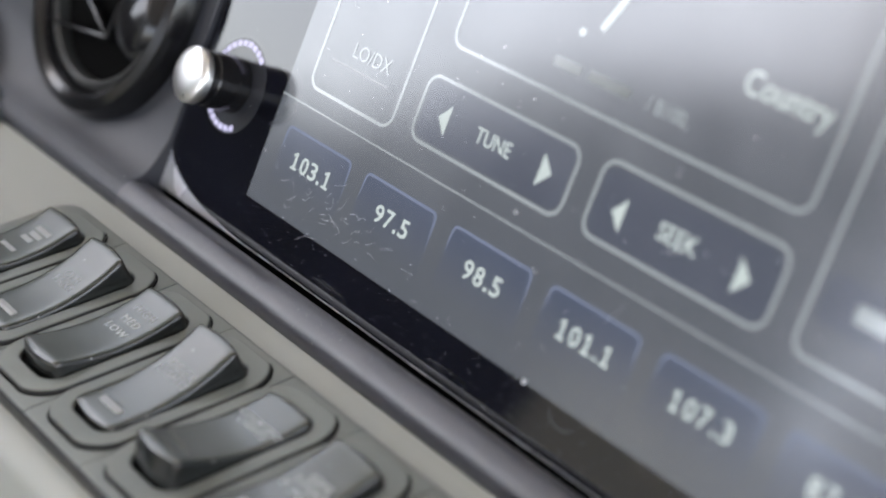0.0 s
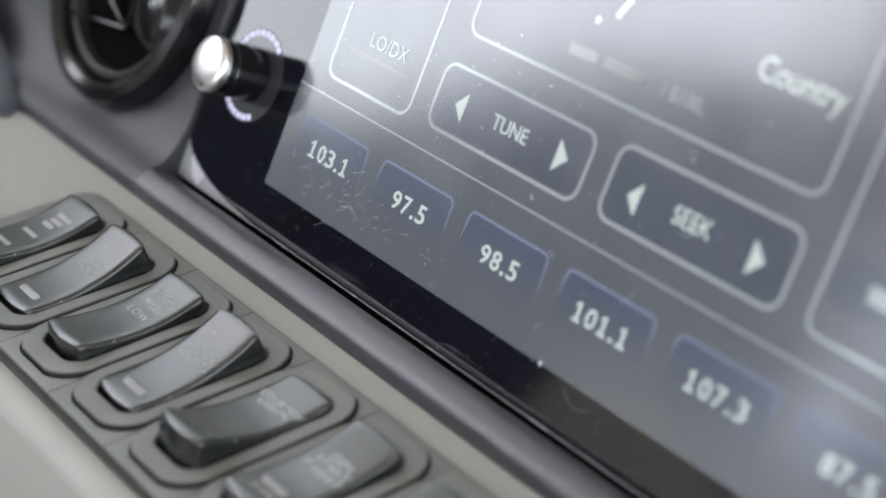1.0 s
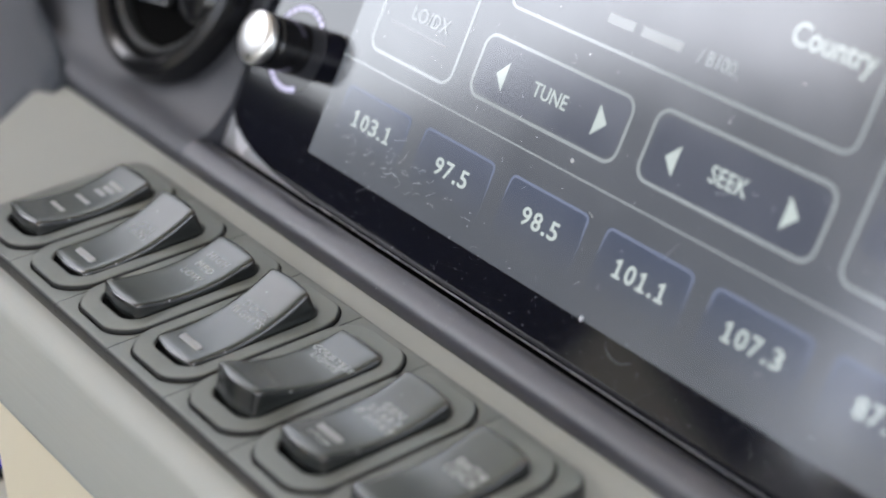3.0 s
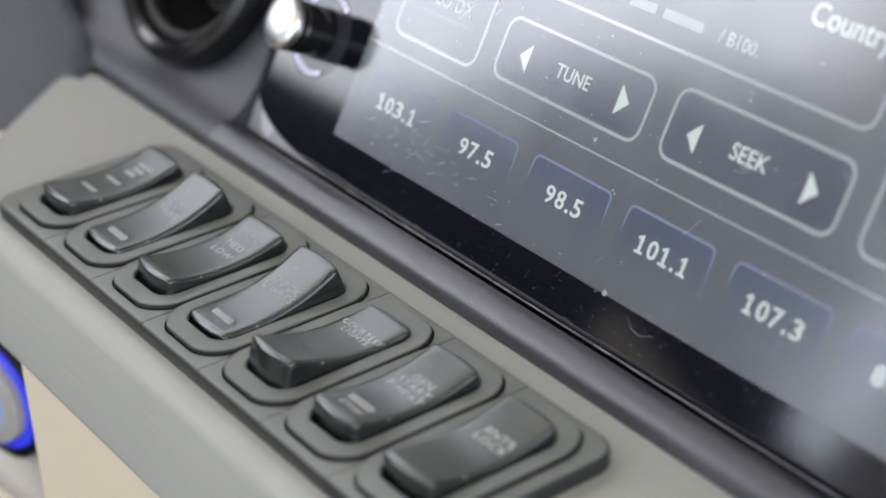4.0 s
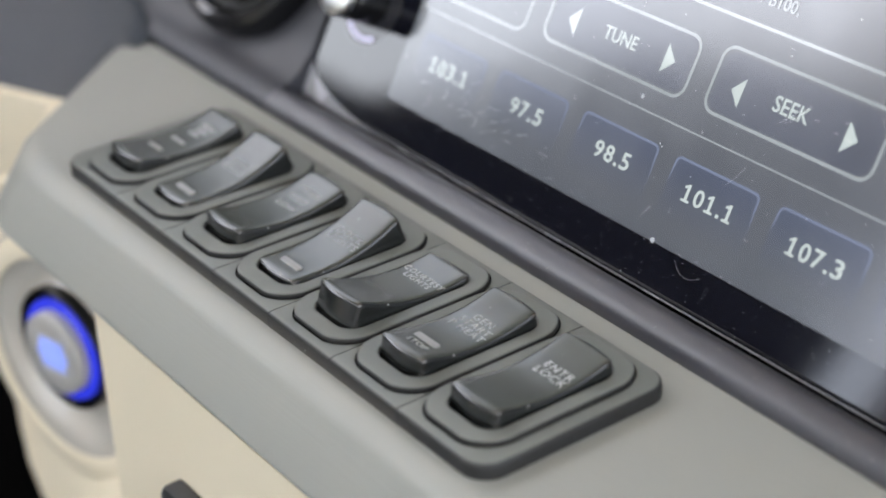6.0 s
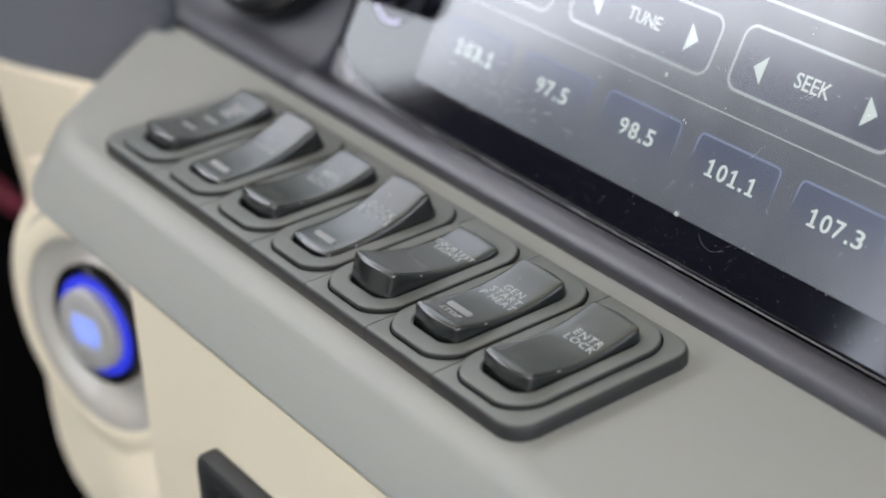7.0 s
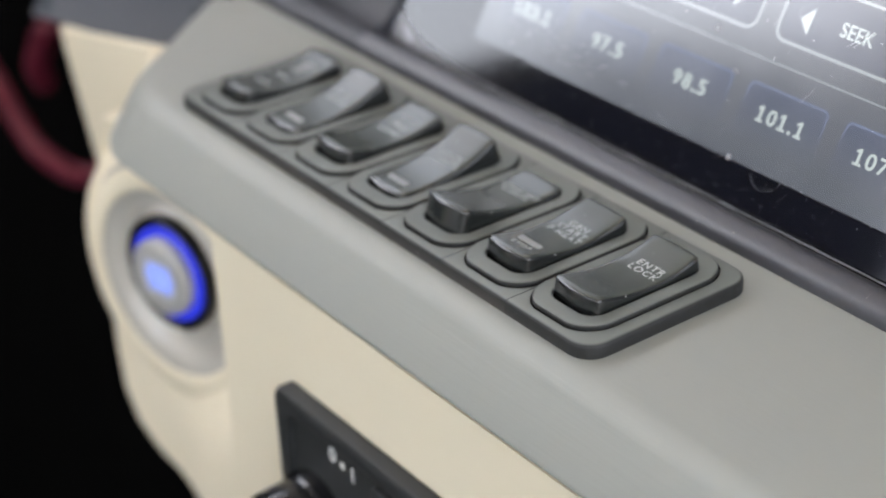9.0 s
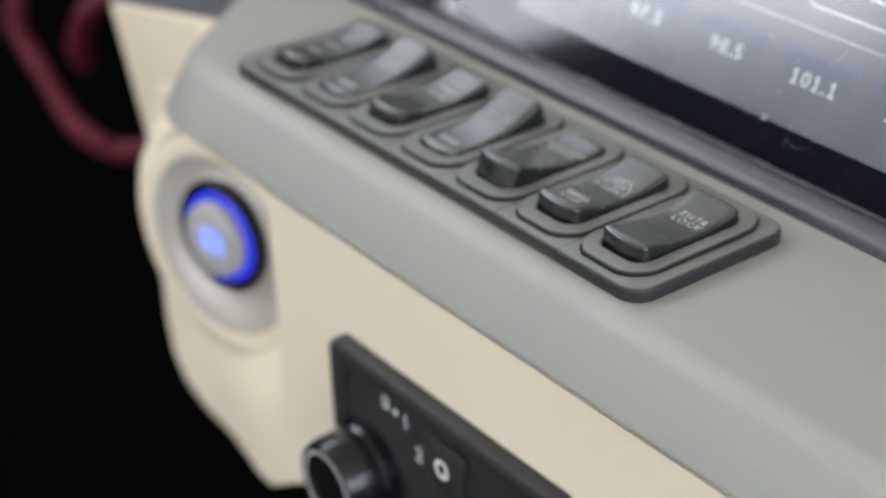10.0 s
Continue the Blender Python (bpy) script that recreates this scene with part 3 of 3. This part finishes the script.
def rocker_body(half=7.45, long_=15.1, bow=0.9, corner=1.3, soft=1.1):
    """A concave paddle: bowed ends, rounded plan corners, softly rolled edges and a skirt that goes down into the well."""
    us = [-1, -0.985, -0.95, -0.9, -0.82, -0.6, -0.3, 0, 0.3, 0.6, 0.82, 0.9, 0.95, 0.985, 1]
    vs = [-1, -0.992, -0.975, -0.95, -0.91, -0.86] + [-0.78 + 0.13 * k for k in range(13)] + [0.86, 0.91, 0.95, 0.975, 0.992, 1]
    bm, rows_ = bmesh.new(), []
    for v in vs:
        q = max(0.0, (abs(v) * long_ - (long_ - corner)) / corner)
        w = half - 0.85 * corner * (1 - math.sqrt(max(0.0, 1 - q * q)))
        line = []
        for u in us:
            y = 0.2 + long_ * v + math.copysign(abs(v) ** 6 * bow * (1 - u * u), v)
            d = min(w * (1 - abs(u)), (1 - abs(v)) * long_)
            drop = soft - math.sqrt(max(0.0, soft * soft - (soft - d) ** 2)) if d < soft else 0.0
            line.append(bm.verts.new((w * u, y, rocker_top(max(-13.8, min(14.2, y))) - drop)))
        rows_.append(line)
    for a, b in zip(rows_, rows_[1:]):
        for i in range(len(us) - 1):
            bm.faces.new((a[i], a[i + 1], b[i + 1], b[i]))
    edge_ = rows_[0] + [r[-1] for r in rows_[1:]] + rows_[-1][-2::-1] + [r[0] for r in rows_[-2:0:-1]]
    foot_loop = [bm.verts.new((v.co.x * 1.02, v.co.y * 1.06, -3.2)) for v in edge_]
    for i in range(len(edge_)):
        j = (i + 1) % len(edge_)
        bm.faces.new((edge_[i], foot_loop[i], foot_loop[j], edge_[j]))
    return bm


def rocker_switch(x, tilt, texts, lens, label):
    sw = thing("rocker_switch", label, "rocker switch", x, 19.5, 0, group="row of rocker switches")
    loops = []
    for inset, z in ((0.0, -0.5), (0.0, 0.35), (0.15, 0.6), (0.45, 0.75), (3.45, 0.8), (3.75, 0.6), (3.75, -0.3)):
        loops.append([(px_, py_, z) for px_, py_ in rounded(-11.6 + inset, 11.6 - inset, -20.1 + inset, 20.1 - inset, 6.4 - inset * 0.7, 7, 2.1 - inset * 0.25)])
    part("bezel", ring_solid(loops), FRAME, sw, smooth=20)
    # flat black plates; their colour stands for the shade down in the gaps
    part("groove", ring_solid([[(px_, py_, z) for px_, py_ in rounded(-11.93, 11.93, -20.5, 20.5, 6.7, 7, 2.15)] for z in (-0.38, -0.34)], True), PIT_SHADE, sw)
    part("well", prism([(px_, py_, -0.25) for px_, py_ in rounded(-8.0, 8.0, -17.8, 17.8, 3.5, 6, 1)], (0, 0, 0.1)), PIT_SHADE, sw)
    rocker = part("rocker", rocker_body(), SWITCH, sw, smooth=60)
    rocker.matrix_local = Matrix.Translation((0, 0, -1.0 / 1000)) @ Matrix.Rotation(radians(tilt), 4, "X")
    for kind, text, tx, ty, h, mat in texts:
        if kind == "bar":
            bm = bmesh.new()
            for k in range(text):
                b = block(-3.2 + 0.5 * (k % 2), 3.0 - 0.9 * (k % 3), -h / 2 - k * h * 1.5, h / 2 - k * h * 1.5, 0, 0.04)
                bm = joined(bm, b)
        else:
            bm = moved(lettering(text, h * 0.82, spacing=1.16), Matrix.Diagonal((1.12, 1, 1, 1)))
        for v in bm.verts:
            v.co.x += tx
            v.co.y += ty
            v.co.z += rocker_top(v.co.y) + 0.03
        part("legend", bm, mat, rocker)
    if lens:
        bm = prism([(px_, py_ + lens, rocker_top(lens) - 0.4) for px_, py_ in rounded(-3.8, 3.8, -0.85, 0.85, 0.5, 3)], (0, 0, 0.75), 0.2, 2)
        part("indicator_lens", bm, LENS, rocker, "pale lamp lens")
    return sw


T_, B_ = "text", "bar"
rocker_switch(-36, 0, [(B_, 3, 1, 9, 1.3, FAINT), (B_, 1, 0, -6, 1.3, FAINT), (B_, 1, 0, 0.5, 1.2, FAINT)], 0, "black three-way rocker switch with a worn pale legend")
rocker_switch(-12, 10, [(T_, "O/H\nFANS", 0.5, 4, 2.3, FAINT)], -10.4, "black rocker switch for overhead fans, pressed at the front")
rocker_switch(12, 0, [(T_, "HIGH", 0.5, 9.4, 2.3, FAINT), (T_, "MED", 0.5, 5.9, 2.3, PRINT), (T_, "LOW", 0.5, 2.4, 2.3, PRINT)], 0, "black three-way rocker switch marked for fan speed")
rocker_switch(36, 10, [(T_, "DOCK\nLIGHTS", 0.8, 4, 2.3, FAINT)], -10.4, "black dock lights rocker switch, pressed at the front")
rocker_switch(60, -9, [(T_, "COURTESY\nLIGHTS", 0.6, 6.5, 1.9, PRINT)], 0, "black courtesy lights rocker switch, pressed at the rear")
rocker_switch(84, -1.5, [(T_, "GEN\nSTART\nP HEAT", 0.9, 3.5, 2.3, PRINT), (T_, "STOP", 0.2, -10.9, 1.9, PRINT)], -8.2, "black generator start rocker switch with a pale lamp lens")
rocker_switch(108, -1.5, [(T_, "ENTR\nLOCK", 1.6, 4.6, 2.4, PRINT)], 0, "black entry lock rocker switch with pale legend")

# ---------------------------------------------------------------- cream lower console
console = thing("lower_console", "cream moulded plastic console under the sage fascia", "console", 0, 0, 0)
edge = [(-100, -24.5), (-108, -48), (-113, -75), (-113, -115), (-111, -129), (-104, -138), (-92, -142.5), (-65, -145), (-48, -143), (-32, -137), (-16, -126), (-4, -119), (8, -117), (330, -117), (330, -24.5), (-74, -24.5)]


def front_y(x, z):
    """The front stands proud beside the start button and steps back around it; lower down the step melts away."""
    m = max(0.0, min(1.0, (-78 - z) / 40.0))
    k = max(0.0, min(1.0, (-15 - x) / (5.0 + 60.0 * m * m * (3 - 2 * m))))
    j = max(0.0, min(1.0, (x + 100) / 45.0))
    rear = -7.0 + 10.0 * j * j * (3 - 2 * j) * (1 - m)
    return -18.6 + (rear + 18.6) * k * k * (3 - 2 * k)


bm = prism([(x, 0, z) for x, z in edge], (0, 9, 0))
for cut in (-96, -90, -84, -78, -72, -66, -60, -54, -48, -42, -36, -30, -25, -20, -19.2, -18.4, -17.5, -16.6, -15.8, -15, -14):
    bmesh.ops.bisect_plane(bm, geom=list(bm.verts) + list(bm.edges) + list(bm.faces), plane_co=(cut, 0, 0), plane_no=(1, 0, 0))
for cut in range(-136, -70, 6):
    bmesh.ops.bisect_plane(bm, geom=list(bm.verts) + list(bm.edges) + list(bm.faces), plane_co=(0, 0, cut), plane_no=(0, 0, 1))
for v in bm.verts:
    v.co.y += front_y(v.co.x, v.co.z)
bevelled(bm, 5.0, 4, lambda e: all(v.co.y < 8 for v in e.verts) and all(v.co.x < -30 for v in e.verts) and min(v.co.z for v in e.verts) < -20 and abs(e.verts[0].co.y - e.verts[1].co.y) < 1, 40)
part("front_panel", bm, CREAM, console, smooth=50)

back_corner = [(-168, 12, -21), (-116, 21, -15), (-96, 2, -24), (-90, 0, -78), (-112, 2, -80), (-141, 9, -74)]
part("corner_panel", prism(back_corner, (6, 10, 0), 1.0, 2), CREAM, console, "cream corner panel turning back under the end panel")

# engine start button in a round collar
bturn = facing((0.215, -0.975, 0.02))
start = thing("start_button", "round silver start button with glowing blue ring in cream collar", "push button", -66, -8.5, -64.6, bturn)
part("collar", moved(turned([(47.5, -22), (46.5, -10), (43.5, -5.2), (39.5, -2.6), (35.0, -1.0), (31.6, -0.5), (30.4, -1.1)], 64, False), Matrix.Translation((-1.0, -4.0, 0))), CREAM, start, "cream raised collar")
part("dish", turned([(36.0, -1.9), (31.0, -1.8), (28.8, -2.6), (26.6, -4.4), (24.0, -5.6), (21.5, -5.7), (19.4, -4.4), (18.2, -3.0)], 64, False), DISH, start, "glossy pearl-grey dished ring")
part("black_ring", turned([(18.6, -5), (18.6, -0.9), (18.2, -0.3), (17.4, 0.0), (16.6, -0.3), (15.6, -0.9), (14.8, -0.9)], 64, False), BLACK, start, "gloss black ring")
part("light_ring", turned([(15.3, -0.9), (15.1, -0.1), (14.5, 0.3), (13.4, 0.3), (12.2, -0.6)], 64, False), BLUE, start, "glowing blue ring")
part("button", turned([(12.4, -0.8), (12.3, 2.2), (12.0, 2.8), (11.2, 3.2), (6, 2.9), (0.1, 2.8)], 48), SATIN, start, "satin silver cap")
for yb in (-3.0, 0.0, 3.0):
    part("legend_bar", block(-6.2 + abs(yb) * 0.4, 6.2 - abs(yb) * 0.4, yb - 1.4, yb + 1.4, 2.7, 3.2, 0.0), EMBLEM, start, "lit blue legend")

# rotary light switch on a black plate
plate = thing("light_switch_panel", "matt black plate with a rotary light switch", "light switch", 60, -19, -85)
frame_loops = [[(x, y, z) for x, z in rounded(-40 + a, 60 - a, -36 + a, 32 - a, 4 + a * 0.6)] for a, y in ((0, 0), (0, -3.6), (0.4, -4.5), (1.3, -5.0), (4.6, -5.0), (5.4, -4.6), (5.9, -3.4), (6.0, -1.5))]
part("plate", ring_solid(frame_loops), MATT, plate, "raised black border")
part("face", prism([(x, -1.0, z) for x, z in rounded(-35, 55, -31, 27, 6)], (0, -2.2, 0)), MATT, plate, "recessed black face")
RT = Matrix.Rotation(radians(90), 4, "X")
dial = part("knob", moved(turned([(14.5, 2.5), (14.5, 7), (13.7, 8), (13.2, 17.2), (12.4, 18.4), (9.8, 18.4), (9.4, 17.8), (0.1, 17.8)], 48), Matrix.Translation((-23.5, 0, -3.5)) @ RT), BLACK, plate, "gloss black rotary knob")
part("pointer_ring", moved(turned([(10.9, 18.42), (10.9, 18.6), (10.0, 18.6), (10.0, 18.42)], 40, False), Matrix.Translation((-23.5, 0, -3.5)) @ RT), PRINT, dial)
for text, x, z in (("0", -15, 22), ("1", -6, 20.5), ("2", -0.5, 13)):
    part("legend", moved(lettering(text, 4.4, bold=0.04), Matrix.Translation((x, -3.25, z)) @ RT), BRIGHT, plate)
part("legend_mark", moved(block(-0.9, 0.9, -0.9, 0.9, 0, 0.05), Matrix.Translation((-10.5, -3.25, 21.3)) @ RT), BRIGHT, plate)
key = part("key", moved(prism([(x, z, 0) for x, z in rounded(-8, 9, -8, 8, 2)], (0, 0, 2.0), 0.5, 2), Matrix.Translation((12.2, -3.15, 16.5)) @ RT), MATT, plate)
part("key_symbol", moved(turned([(2.9, 2.02), (2.9, 2.1), (1.7, 2.1), (1.7, 2.02)], 28, False), Matrix.Translation((12.2, -3.15, 16.5)) @ RT), BRIGHT, key)

# footwell behind the console, its darkness painted on a sheet, with a red cable loop
foot = part("footwell_shade", prism([(XL, 0.10, 0.0), (XR, 0.10, 0.0), (XR, 0.10, H - 0.03), (XL, 0.10, H - 0.03)], (0, 0.02, 0)), DEEP_SHADE, scale=1.0)
tagged(foot, "near-black sheet standing for the deep shade of the footwell", "lining", kind="structure")

def smooth_path(points, steps=6):
    """A flowing line through the points."""
    out_ = []
    for i in range(len(points) - 1):
        p0, p1, p2, p3 = (Vector(points[max(0, min(len(points) - 1, i + k))]) for k in (-1, 0, 1, 2))
        for k in range(steps):
            u = k / steps
            out_.append(0.5 * ((2 * p1) + (p2 - p0) * u + (2 * p0 - 5 * p1 + 4 * p2 - p3) * u * u + (3 * p1 - p0 - 3 * p2 + p3) * u ** 3))
    return out_ + [Vector(points[-1])]


cable = thing("cable", "red sheathed cable looping out of the dark footwell", "cable", -300, 98, -60)
part("sheath", tube(smooth_path([(-84, 2, 10), (-80, -26, -20), (-76, -38, -42), (-69, -38, -54), (-54, -38, -62), (-42, -38, -71), (-26, -38, -79), (-2, -38, -80), (26, -38, -74), (56, -20, -62), (75, 2, -50)]), 4.6), RED, cable)
hook = thing("cable", "short red cable end hanging in the dark footwell", "cable", -300, 98, -60)
part("sheath", tube(smooth_path([(30, 2, 20), (18, -22, 0), (8, -38, -14), (-2, -38, -26), (-9, -38, -36), (-12, -34, -46)]), 5.5), RED, hook)

shelf = part("dash_base", block(XL, XR, 0.12, YF, H - 0.06, H - 0.035), DEEP_SHADE, scale=1.0)
tagged(shelf, "added shade-black board closing the footwell under the dash", "board", kind="structure")
